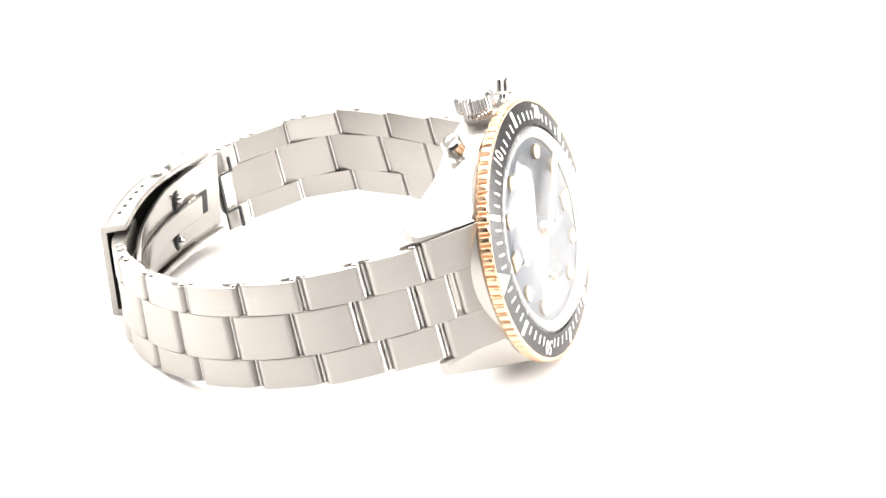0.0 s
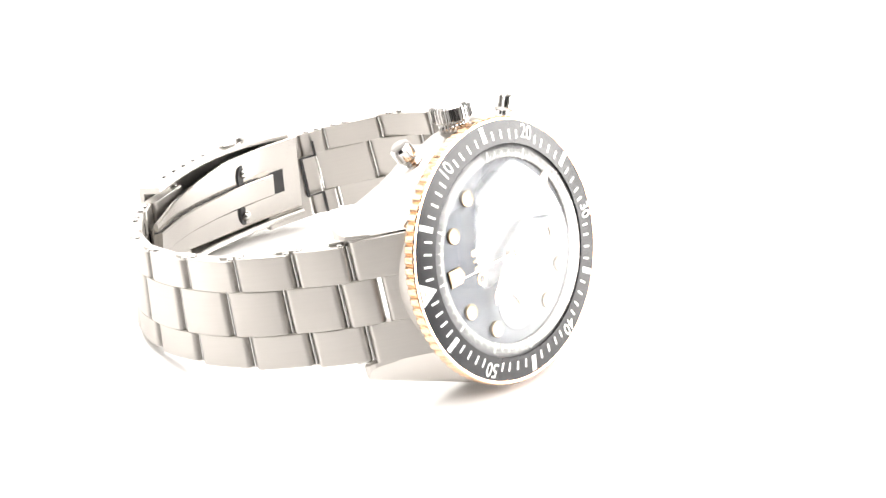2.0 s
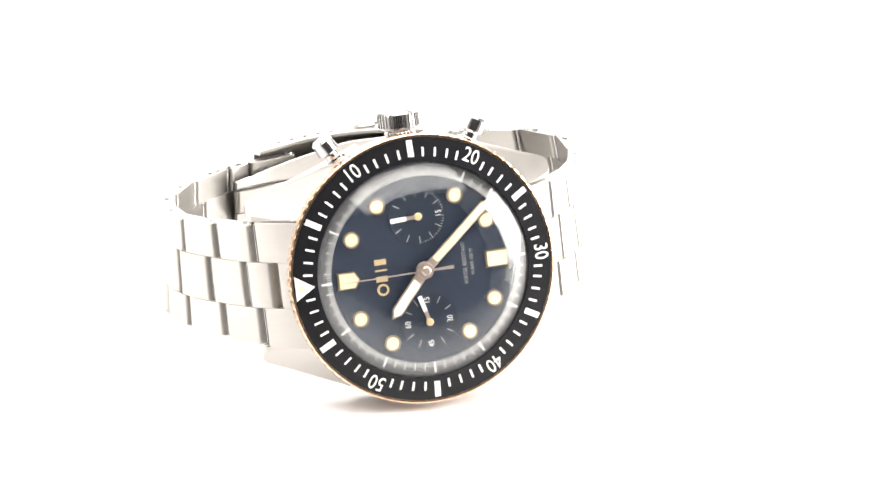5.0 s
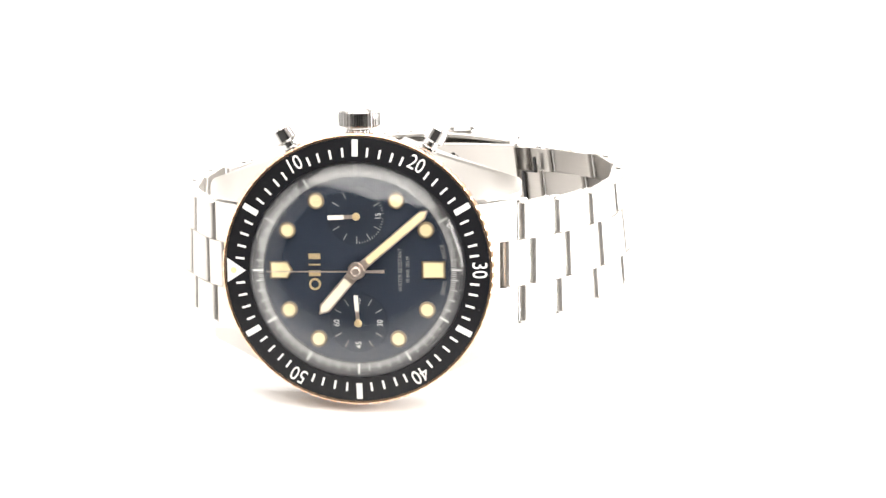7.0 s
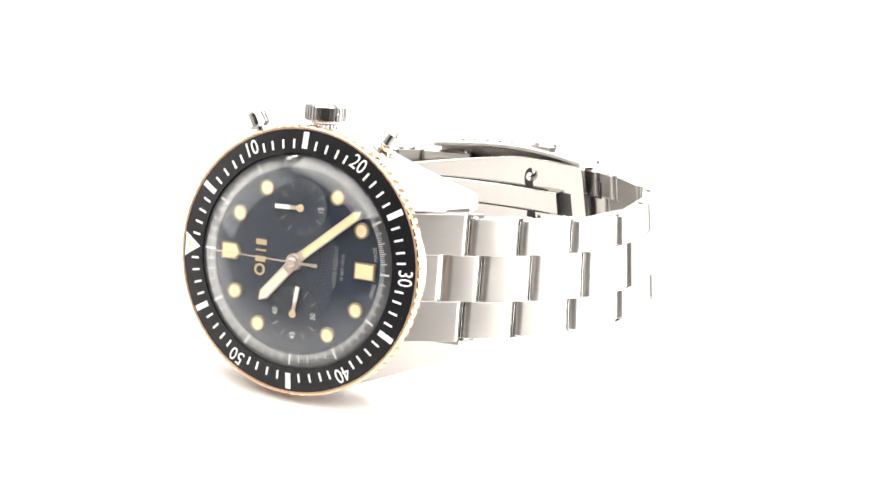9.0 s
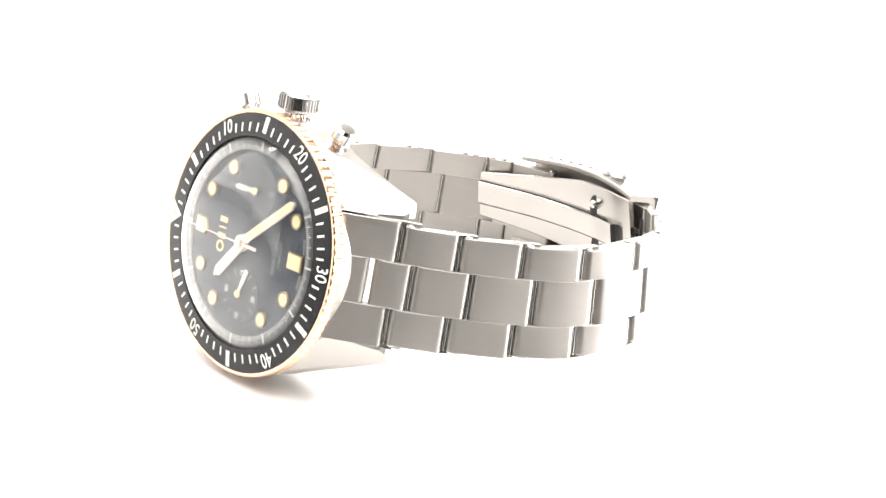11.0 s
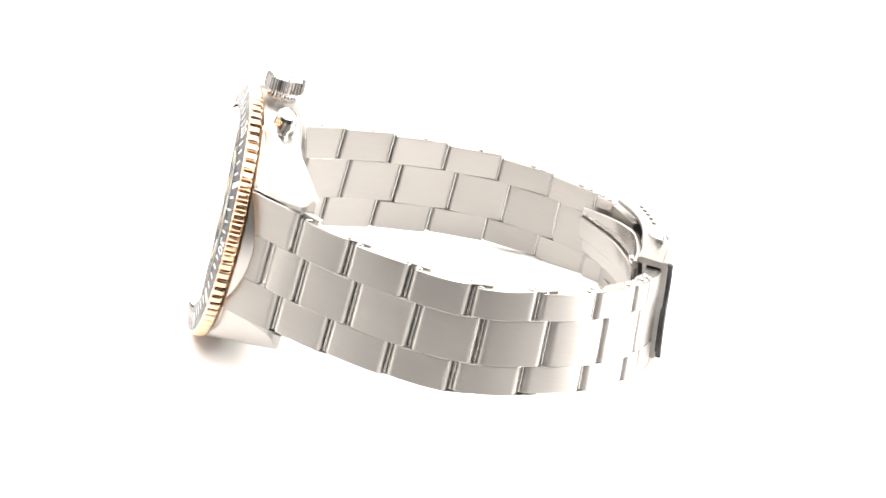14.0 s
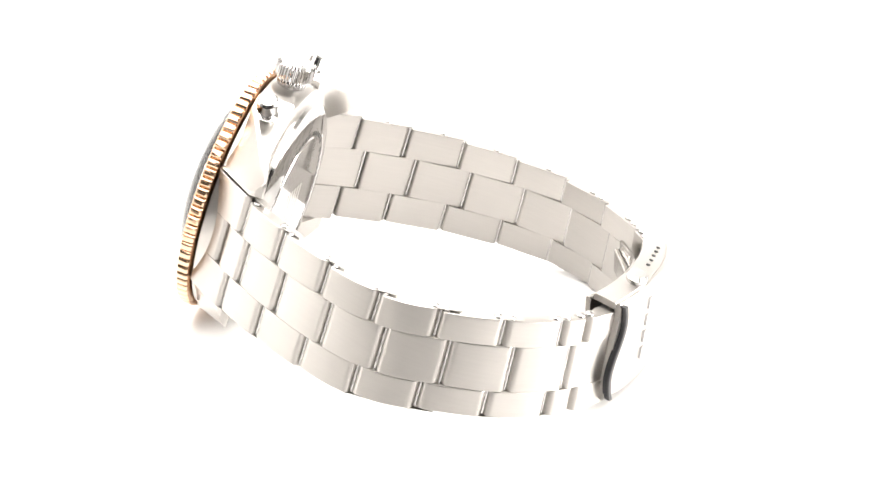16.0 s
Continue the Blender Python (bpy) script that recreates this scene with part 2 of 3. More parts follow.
def dial():
    plate = part("dial", turned([(0, 1.0), (16.4, 1.0), (16.4, 1.5), (0, 1.5)], 128), navy, watch, "glossy dark navy blue watch dial")
    part("chapter_ring", turned([(15.0, 0.62), (17.4, 0.58), (17.4, 1.4), (14.9, 1.4), (14.9, 0.72)], 128, closed=True), flange, plate, "grey chapter ring with fine ticks")
    # minute track
    b = bmesh.new()
    for k in range(300):
        a = k * 1.2
        long_, w = (1.7, 0.3) if k % 25 == 0 else ((1.2, 0.14) if k % 5 == 0 else (0.8, 0.09))
        r0, r1 = 14.95, 14.95 + long_
        q = [on_dial(a, r0, -w / 2), on_dial(a, r1, -w / 2), on_dial(a, r1, w / 2), on_dial(a, r0, w / 2)]
        y = [0.55, 0.55, 0.55, 0.55]
        b.faces.new([b.verts.new((x, yy, z)) for (x, z), yy in zip(q, y)])
    tagged(part("minute_track", b, grey_print, plate, "fine grey minute track"), kind="stuff")
    # hour markers
    ring_m = part("marker_ring", turned([(0.98, 0.55), (1.22, 0.5), (1.3, 0.6), (1.3, 1.02), (0.98, 1.02)], 32, closed=True), bronze_dark, plate)
    dot = part("hour_marker", turned([(0, 0.56), (0.95, 0.57), (1.0, 0.7), (1.0, 1.02)], 32), lume, plate, "round cream lume hour dot")
    first = True
    for h in (1, 2, 4, 5, 7, 8, 10, 11):
        o, _ = around(30 * h)
        m = Matrix.Translation(o * 12.75 * MM)
        if first:
            ring_m.matrix_basis, dot.matrix_basis, first = m, m, False
        else:
            twin(ring_m, m), twin(dot, m)
    for name, shape, g in (("twelve_marker", [(-13.7, -1.15), (-11.4, -1.15), (-10.7, 0), (-11.4, 1.15), (-13.7, 1.15)], 0.25),
                           ("six_marker", [(10.6, -1.15), (13.7, -1.15), (13.7, 1.15), (10.6, 1.15)], 0.25)):
        cx = sum(p[0] for p in shape) / len(shape)
        big = [(cx + (x - cx) * 1.2, z * 1.2) for x, z in shape]
        part(name + "_frame", slab(bmesh.new(), big, 0.62, 1.02, 0.1), bronze_dark, plate)
        part(name, slab(bmesh.new(), shape, 0.5, 1.0, 0.08), lume, plate, "cream lume block marker")
    # subdials
    for z, labels in ((8.6, {180: "15"}), (-8.6, {0: "60", 90: "15", 180: "30", 270: "45"})):
        m = Matrix.Translation((0, 0, z))
        sub = part("subdial", turned([(0, 0.97), (4.55, 0.97), (4.7, 0.93), (4.85, 0.97), (4.85, 1.02)], 64, m), navy_low, plate, "recessed dark subdial with grey scale")
        b = bmesh.new()
        for k in range(60 if z > 0 else 12):
            a = k * (6 if z > 0 else 30)
            if a in labels:
                continue
            big = a % 30 == 0
            r0, r1, w = (3.2, 4.4, 0.14) if big else (4.05, 4.4, 0.1)
            if z > 0 and not big and not 95 < a < 265:
                continue
            q = [on_dial(a, r0, -w / 2), on_dial(a, r1, -w / 2), on_dial(a, r1, w / 2), on_dial(a, r0, w / 2)]
            b.faces.new([b.verts.new((x, 0.95, zz + z)) for x, zz in q])
        part("subdial_scale", b, dim_print, plate)
        for a, txt in labels.items():
            o, _ = around(a)
            part("subdial_numeral", words(txt, 1.35, o * 3.5 + Vector((0, 0.94, z)), (0, 0, 1), (-1, 0, 0), 0.04, 0.85), grey_print, plate)
    # maker's mark as plain gold blocks
    for z, w in ((-2.3, 1.5), (-0.55, 1.2), (0.85, 0.55), (2.2, 1.2)):
        if w == 1.5:
            b = turned([(0.62, 0.9), (0.98, 0.9), (0.98, 0.99), (0.62, 0.99)], 32, Matrix.Translation((-6.9, 0, z)), True)
        else:
            b = slab(bmesh.new(), [(-7.85, z - w / 2 + 0.15), (-5.95, z - w / 2 + 0.15), (-5.95, z + w / 2 - 0.15), (-7.85, z + w / 2 - 0.15)], 0.9, 0.99)
        part("emblem_block", b, gold, plate, "plain gold emblem block")
    for x, txt, size in ((6.9, "WATER RESISTANT", 0.95), (8.1, "10 BAR 100 M", 0.85)):
        part("dial_lettering", words(txt, size, (x, 0.95, 0), (0, 0, 1), (-1, 0, 0), 0.03, 0.85), dim_print, plate, "small grey dial lettering")
    for a, txt in ((192, "SWISS"), (168, "MADE")):
        o, t = around(a)
        part("dial_lettering", words(txt, 0.95, o * 14.0 + Vector((0, 0.94, 0)), -t, -o, 0.03, 0.9), dim_print, plate, "small grey dial lettering")


def hand(name, length, width, tail, y, mat, fill=None, start=2.0, label=""):
    """A hand that points to twelve, turned about its own origin."""
    w = width / 2
    outline = [(tail, -w * 0.8), (-start * 0.6, -w), (-length + width * 0.7, -w), (-length, 0), (-length + width * 0.7, w), (-start * 0.6, w), (tail, w * 0.8)]
    b = slab(bmesh.new(), outline, y - 0.12, y + 0.08, 0.05)
    ob = part(name, b, mat, watch, label)
    if fill:
        f = [(-start, -w * 0.72), (-length + width * 0.75, -w * 0.72), (-length + width * 0.25, 0), (-length + width * 0.75, w * 0.72), (-start, w * 0.72)]
        part("lume_strip", slab(bmesh.new(), f, y - 0.2, y - 0.05, 0.02), fill, ob)
    return ob


def pointers_and_posts():
    made = {}
    h = hand("hour_hand", 9.4, 1.9, 1.2, 0.0, rose, hour_lume, 2.2, "broad rose gold hour pointer with cream lume")
    part("hub", turned([(0, -0.25), (1.35, -0.25), (1.45, -0.1), (1.45, 0.1), (0, 0.1)], 40), rose, h)
    h.matrix_basis = Matrix.Rotation(radians(311.0), 4, "Y")
    mi = hand("minute_hand", 15.0, 1.55, 1.2, -0.45, rose, lume, 2.3, "long rose gold minute pointer with cream lume")
    part("hub", turned([(0, -0.75), (1.25, -0.75), (1.35, -0.6), (1.35, -0.3), (0, -0.3)], 40), rose, mi)
    made["minute"] = mi
    s = part("chronograph_seconds_hand", slab(bmesh.new(), [(-14.2, -0.06), (0, -0.14), (4.6, -0.28), (4.6, 0.28), (0, 0.14), (-14.2, 0.06)], -1.0, -0.88), rose, watch, "thin rose gold central seconds pointer")
    part("hub", turned([(0, -1.25), (0.55, -1.25), (0.75, -1.1), (0.8, -0.85), (0, -0.85)], 32), rose, s)
    for z, key in ((8.6, "counter"), (-8.6, "small")):
        ob = hand("subdial_hand", 4.5, 0.6, 0.5, 0.55, rose, None, 1.0, "small subdial pointer with white tip")
        part("hub", turned([(0, 0.25), (0.5, 0.28), (0.62, 0.4), (0.62, 0.6), (0, 0.6)], 24), gold, ob)
        part("white_tip", slab(bmesh.new(), [(-2.0, -0.34), (-4.55, -0.34), (-4.55, 0.34), (-2.0, 0.34)], 0.36, 0.62, 0.02), white_lume, ob)
        ob.matrix_basis = Matrix.Translation((0, 0, z * MM)) @ Matrix.Rotation(radians(-2), 4, "Y")
        made[key] = ob
    return made


def case():
    bm = lathe(bmesh.new(), [(17.2, 2.95), (20.6, 2.95), (20.95, 3.2), (20.95, 8.6), (20.3, 9.6), (18.6, 10.2), (0, 10.2), ], 128)
    body = part("case", bm, case_steel, watch, "brushed steel watch case")

    def z_out(x):
        return 18.55 - 0.39 * (x - 12)

    def y_top(x):
        return 3.05 if x < 18.6 else 3.05 + (x - 18.6) * 1.11

    def y_bot(x):
        return 9.4 + max(0, x - 15) * 0.33

    for sx in (1, -1):
        for sz in (1, -1):
            b = bmesh.new()
            secs = []
            for x in (7.0, 10, 13, 16, 18.6, 20.5, 22.5, 24.3, 25.2, 25.6):
                zo, zi, yt, yb = z_out(x), 10.45, y_top(x), y_bot(x)
                if x < 16:
                    zi = min(zi, zo - 4)
                if x > 25.3:
                    yt, yb, zo, zi = yt + 0.5, yb - 0.4, zo - 0.4, zi + 0.3
                def facet(z):
                    return max(yt, (0.57 * x + 0.56 * z - 14.4) / 0.6)
                zb = min(max((14.4 + 0.6 * yt - 0.57 * x) / 0.56, zi + 0.3), zo - 0.9)
                yo = min(facet(zo), yb - 0.8)
                secs.append([(sx * x, y, sz * z) for y, z in ((yt, zi), (min(facet(zb), yb - 0.9), zb), (min(facet(zo - 0.35), yo), zo - 0.35), (yo + 0.3, zo), (yb - 0.3, zo), (yb, zo - 0.3), (yb, zi + 0.2))])
            loft(b, secs)
            part("lug", b, case_steel, body, sharp=14)
    back = part("caseback", turned([(18.4, 10.1), (18.2, 10.8), (16.6, 11.6), (14.2, 11.9), (14.0, 11.75), (12.6, 11.75), (12.4, 11.9), (0, 11.95)], 96), polished, watch, "polished round steel caseback")
    # engraved ring and emblem on the back
    b = bmesh.new()
    for k in range(56):
        if k % 7 == 6:
            continue
        o, t = around(k * 360 / 56)
        q = [o * 12.9 - t * 0.3, o * 13.7 - t * 0.3, o * 13.7 + t * 0.3, o * 12.9 + t * 0.3]
        loft(b, [[p + Vector((0, 11.80, 0)) for p in q], [p + Vector((0, 11.70, 0)) for p in q]])
    part("engraved_ring", b, dark, back)
    for k in range(5):
        x = -3.2 + 1.6 * k
        part("engraved_bar", slab(bmesh.new(), [(x - 0.4, -3.5), (x + 0.4, -3.5), (x + 0.4, 3.5), (x - 0.4, 3.5)], 11.9, 11.98), case_steel, back)


def knurl(r, z0, z1, n, depth):
    """A fluted cylinder about its own vertical axis."""
    b = bmesh.new()
    secs = []
    for z, w in ((z0, 0.86), (z0 + 0.35, 1.0), (z1 - 0.45, 1.0), (z1, 0.84)):
        ring = []
        for k in range(n * 4):
            d = depth if k % 4 in (0, 1) else 0.0
            a = 2 * math.pi * k / (n * 4)
            rr = (r - d) * w if 0.99 < w else r * w
            ring.append((rr * math.cos(a), rr * math.sin(a), z))
        secs.append(ring)
    loft(b, secs)
    return b


def crown_and_pushers():
    m = Matrix.Translation((0, 6.2, 0))
    b = knurl(3.4, 22.4, 25.3, 34, 0.3)
    b.transform(m)
    crown = part("crown", b, polished, watch, "fluted polished steel winding crown", sharp=20)
    b = knurl(2.5, 20.6, 22.2, 24, 0.22)
    b.transform(m)
    part("crown_tube", b, polished, crown)
    cap = lathe(bmesh.new(), [(0, 0.25), (1.9, 0.1), (2.2, -0.2), (2.2, -0.3)], 40)
    cap.transform(m @ Matrix.Translation((0, 0, 25.3)) @ Matrix.Rotation(radians(90), 4, "X"))
    part("crown_cap", cap, polished, crown)
    for s in (1, -1):
        turn = Matrix.Rotation(radians(30.5 * s), 4, "Y") @ Matrix.Translation((0, 6.2, 0))
        prof = [(0, 26.1), (1.35, 25.95), (1.75, 25.5), (1.8, 23.6), (1.55, 23.3), (1.2, 23.1), (1.2, 22.4), (1.9, 22.1), (2.0, 21.0), (1.9, 19.5), (0, 19.5)]
        b = bmesh.new()
        n = 40
        rows = []
        for r, z in prof:
            rows.append([b.verts.new((0, 0, z))] if r == 0 else [b.verts.new((r * math.cos(2 * math.pi * k / n), r * math.sin(2 * math.pi * k / n), z)) for k in range(n)])
        for p, q in zip(rows, rows[1:]):
            for k in range(n):
                j = (k + 1) % n
                if len(p) == 1:
                    b.faces.new((p[0], q[k], q[j]))
                elif len(q) == 1:
                    b.faces.new((p[k], q[0], p[j]))
                else:
                    b.faces.new((p[k], q[k], q[j], p[j]))
        b.transform(turn)
        part("pusher", b, polished, watch, "polished pump chronograph pusher")


class Strap:
    """The outer face of one half of the bracelet, seen along the dial's plane, by arc length."""

    def __init__(self, knots):
        pts = [Vector(p) for p in knots]
        ext = [pts[0] * 2 - pts[1], *pts, pts[-1] * 2 - pts[-2]]
        self.line, self.s = [], [0.0]
        for a, b, c, d in zip(ext, ext[1:], ext[2:], ext[3:]):
            for k in range(24):
                t = k / 24
                self.line.append(0.5 * (2 * b + (c - a) * t + (2 * a - 5 * b + 4 * c - d) * t * t + (3 * b - a - 3 * c + d) * t ** 3))
        self.line.append(pts[-1])
        for p, q in zip(self.line, self.line[1:]):
            self.s.append(self.s[-1] + (q - p).length)

    def at(self, s):
        s = max(0.0, min(s, self.s[-1] - 1e-4))
        k = int(np.searchsorted(self.s, s, side="right")) - 1
        p, q = self.line[k], self.line[k + 1]
        return p + (q - p) * ((s - self.s[k]) / (self.s[k + 1] - self.s[k]))

    def near(self, p):
        p = Vector(p)
        return self.s[min(range(len(self.line)), key=lambda k: (self.line[k] - p).length)]


def mid_z(y, x):
    """Height of the bracelet's middle over the dial's centre; the half at six sits a little higher towards the clasp."""
    z = float(np.interp(y, [0, 12, 21, 31, 41, 54, 60, 67, 73, 77], [-0.3, -0.2, 0.1, 0.5, 1.2, 2.4, 2.9, 3.4, 3.9, 4.2]))
    return z + (float(np.interp(y, [36, 43, 49, 54, 60, 67, 73], [0.0, 0.4, 1.0, 1.1, 1.0, 0.7, 0.4])) - float(np.interp(y, [8, 20, 34, 45, 56], [0.0, 0.5, 0.6, 0.4, 0.0])) if x > 0 else 0.0)


def settle(bm):
    """The far end of the bracelet stands further out at its lower edge."""
    for v in bm.verts:
        drop = mid_z(v.co.y, v.co.x) - v.co.z
        lean = float(np.interp(v.co.y, [14, 40, 74], [0.0, 0.09, 0.14]))
        v.co.x += lean * drop * max(-1.0, min(1.0, v.co.x / 34))
        v.co.y += lean * drop * max(0.0, (v.co.y - 24) / 50) + float(np.interp(v.co.y, [58, 73], [0.0, 0.7]))
    return bm


def fold(bm):
    """The folded blades lean a little more than the bracelet."""
    for v in settle(bm).verts:
        v.co.y -= 0.16 * (v.co.z - 5.2)
    return bm


def half_w(s):
    return float(np.interp(s, [10, 22, 35, 60, 80], [9.95, 9.55, 9.05, 8.05, 7.9]))


SHIFT = 3.2


def link(name, strap, s0, s1, z0, z1, inward, thick=2.4, label="", end_r=0.8, shift0=SHIFT, shift1=SHIFT):
    """One link piece along the strap from s0 to s1, z0 to z1 about its middle. Its inner leaf is set back along
    the strap by shift0 and shift1, its ends are rolled and its face is slightly domed."""
    p0, p1 = strap.at(s0), strap.at(s1)
    tan = (p1 - p0).normalized()
    nrm = Vector((-tan.y, tan.x))
    if nrm.dot(Vector(inward) - p0) < 0:
        nrm = -nrm
    length = (p1 - p0).length
    sag = max(-0.6, min(0.6, (strap.at((s0 + s1) / 2) - (p0 + p1) / 2).dot(nrm)))
    mid, r, rb = thick * 0.5, end_r, 0.5
    arc = [math.pi / 2 * k / 4 for k in range(5)]
    prof = [(r * (1 - math.cos(a)), r * (1 - math.sin(a))) for a in arc]
    prof += [(r + 0.25, 0.0)] + [(length * f, 0.0) for f in (0.25, 0.4, 0.5, 0.6, 0.75)] + [(length - r - 0.25, 0.0)]
    prof += [(length - r * (1 - math.sin(a)), r * (1 - math.cos(a))) for a in arc]
    e0, e1 = shift0, length + shift1
    prof += [(length, mid - 0.03), (e1 if shift1 > 0.1 else length + 0.01, mid + 0.03)]
    prof += [(e1 - rb * (1 - math.cos(a)), thick - rb * (1 - math.sin(a))) for a in arc]
    prof += [(e1 - rb - 0.25, thick), (e0 + rb + 0.25, thick)]
    prof += [(e0 + rb * (1 - math.sin(a)), thick - rb * (1 - math.cos(a))) for a in arc]
    prof += [(e0 if shift0 > 0.1 else -0.01, mid + 0.03), (0.0, mid - 0.03)]
    c = 0.1
    secs = []
    for z, k in ((z0, 1.0), (z0 + c * 0.35, 0.35), (z0 + c, 0.0), (z0 + c + 0.12, 0.0), (z1 - c - 0.12, 0.0), (z1 - c, 0.0), (z1 - c * 0.35, 0.35), (z1, 1.0)):
        loop = []
        for x, n_ in prof:
            t = min(1.0, max(0.0, x / length))
            n2 = n_ + (c * k if n_ < mid else -c * k * 0.3)
            q = p0 + tan * x + nrm * (n2 + (sag - (0.15 if n_ < mid else 0.0)) * 4 * t * (1 - t))
            loop.append((q.x, q.y, mid_z(q.y, q.x) + z))
        secs.append(loop)
    b = loft(bmesh.new(), secs)
    bmesh.ops.triangulate(b, faces=[f for f in b.faces if len(f.verts) > 4])
    return part(name, settle(b), steel, watch, label, sharp=28)


def pin(strap, s, z, inward, parent, up):
    """A rivet head on the edge of a link."""
    p, q = strap.at(s), strap.at(s + 0.3)
    tan = (q - p).normalized()
    nrm = Vector((-tan.y, tan.x))
    if nrm.dot(Vector(inward) - p) < 0:
        nrm = -nrm
    c = p + nrm * 1.15
    b = turned([(0, -0.38), (0.45, -0.34), (0.68, -0.16), (0.75, 0.05), (0.75, 0.3)], 20)
    b.transform(Matrix.Translation((c.x, c.y, mid_z(p.y, p.x) + z)) @ Matrix.Rotation(radians(-90 if up else 90), 4, "X"))
    part("pin", settle(b), polished, parent)


def tube(strap, s, half, depth):
    """The hinge tube that shows in the gap between two links."""
    p, q = strap.at(s), strap.at(s + 0.3)
    tan = (q - p).normalized()
    nrm = Vector((-tan.y, tan.x))
    if nrm.dot(Vector(HEART) - p) < 0:
        nrm = -nrm
    c = p + nrm * depth
    n = 12
    b = bmesh.new()
    loft(b, [[(c.x + 0.3 * math.cos(2 * math.pi * k / n), c.y + 0.3 * math.sin(2 * math.pi * k / n), mid_z(p.y, p.x) + z) for k in range(n)] for z in (-half, half)])
    part("hinge_tube", settle(b), polished, watch)


SIX = Strap([(18.3, 2.5), (25.5, 10.6), (30.9, 18.7), (36.3, 28.1), (40.6, 39), (41.6, 49), (38.6, 58.6), (30.2, 67.2), (21.0, 72.2), (14, 74)])
TWELVE = Strap([(-18.3, 2.5), (-25.2, 10.6), (-29.9, 19.0), (-34.0, 28.9), (-35.4, 40), (-34.3, 50), (-30.6, 58.3), (-25.2, 65.0), (-18.6, 70.4), (-11, 73.6), (-5, 74.6)])
HEART = (2, 38)
PITCH, GAP, OFFSET, CENTRE = 10.75, 0.85, 2.8, 3.75


def bracelet():
    for strap, knots, last in ((SIX, [(25.5, 10.6), (30.9, 18.7), (36.3, 28.1)], 7), (TWELVE, [(-25.2, 10.6), (-29.9, 19.0), (-34.0, 28.9)], 7)):
        cuts = [strap.near(p) for p in knots]
        while len(cuts) < last:
            cuts.append(cuts[-1] + PITCH)
        end = strap.s[-1]
        # the end piece between the lugs
        for sgn in (1, -1):
            z0, z1 = sorted((sgn * (CENTRE + 0.02), sgn * 10.35))
            link("end_link", strap, 0, cuts[0] - GAP / 2, z0, z1, HEART, 2.8, "curved brushed steel end link between the lugs", shift0=0.0)
        link("end_link_centre", strap, 0, 6.4, -CENTRE, CENTRE, HEART, 2.8, shift0=0.0, shift1=0.0)
        outer = list(zip(cuts, cuts[1:])) + [(cuts[-1], min(end, cuts[-1] + 5.5)), (min(end - 2, cuts[-1] + 5.5), end)]
        for a, b_ in outer:
            w = half_w((a + b_) / 2)
            for sgn in (1, -1):
                z0, z1 = sorted((sgn * (CENTRE + 0.02), sgn * w))
                ob = link("outer_link", strap, a + GAP / 2, b_ - GAP / 2, z0, z1, HEART, shift1=0.0 if b_ == end else min(SHIFT, end - b_))
                for s in (a + 1.1, b_ - 1.1):
                    pin(strap, s, sgn * (w + 0.05), HEART, ob, sgn > 0)
        mids = [6.9] + [c + OFFSET for c in cuts] + [end]
        for c in cuts:
            tube(strap, c, half_w(c) - 0.2, 0.85)
            tube(strap, min(c + SHIFT, end - 1), half_w(c) - 0.2, 1.65)
        for c in mids[1:-1]:
            tube(strap, c, CENTRE, 0.85)
            tube(strap, min(c + SHIFT, end - 1), CENTRE, 1.65)
        for a, b_ in zip(mids, mids[1:]):
            if a + 1 < end:
                link("centre_link", strap, a + GAP / 2, min(end, b_ - GAP / 2), -CENTRE, CENTRE, HEART, shift0=0.0 if a == mids[0] else SHIFT, shift1=0.0 if b_ == end else SHIFT)


def plate_along(pts, z0f, z1f, thick, bevel=0.2):
    """A bent plate through (x, y) points, outer face given, thickness towards the dial; z from z0f(t) to z1f(t)."""
    b = bmesh.new()
    line = Strap(pts)
    n = 24
    secs = []
    for k in range(n + 1):
        t = k / n
        s = line.s[-1] * t
        p, q = line.at(max(0, s - 0.2)), line.at(s + 0.2)
        tan = (q - p).normalized()
        nrm = Vector((-tan.y, tan.x))
        if nrm.dot(Vector(HEART) - p) < 0:
            nrm = -nrm
        p = line.at(s)
        z0, z1 = z0f(t), z1f(t)
        loop = []
        for n_, z in ((bevel, z0), (0, z0 + bevel), (0, z1 - bevel), (bevel, z1), (thick - bevel, z1), (thick, z1 - bevel), (thick, z0 + bevel), (thick - bevel, z0)):
            v = p + nrm * n_
            loop.append((v.x, v.y, z))
        secs.append(loop)
    return loft(b, secs)


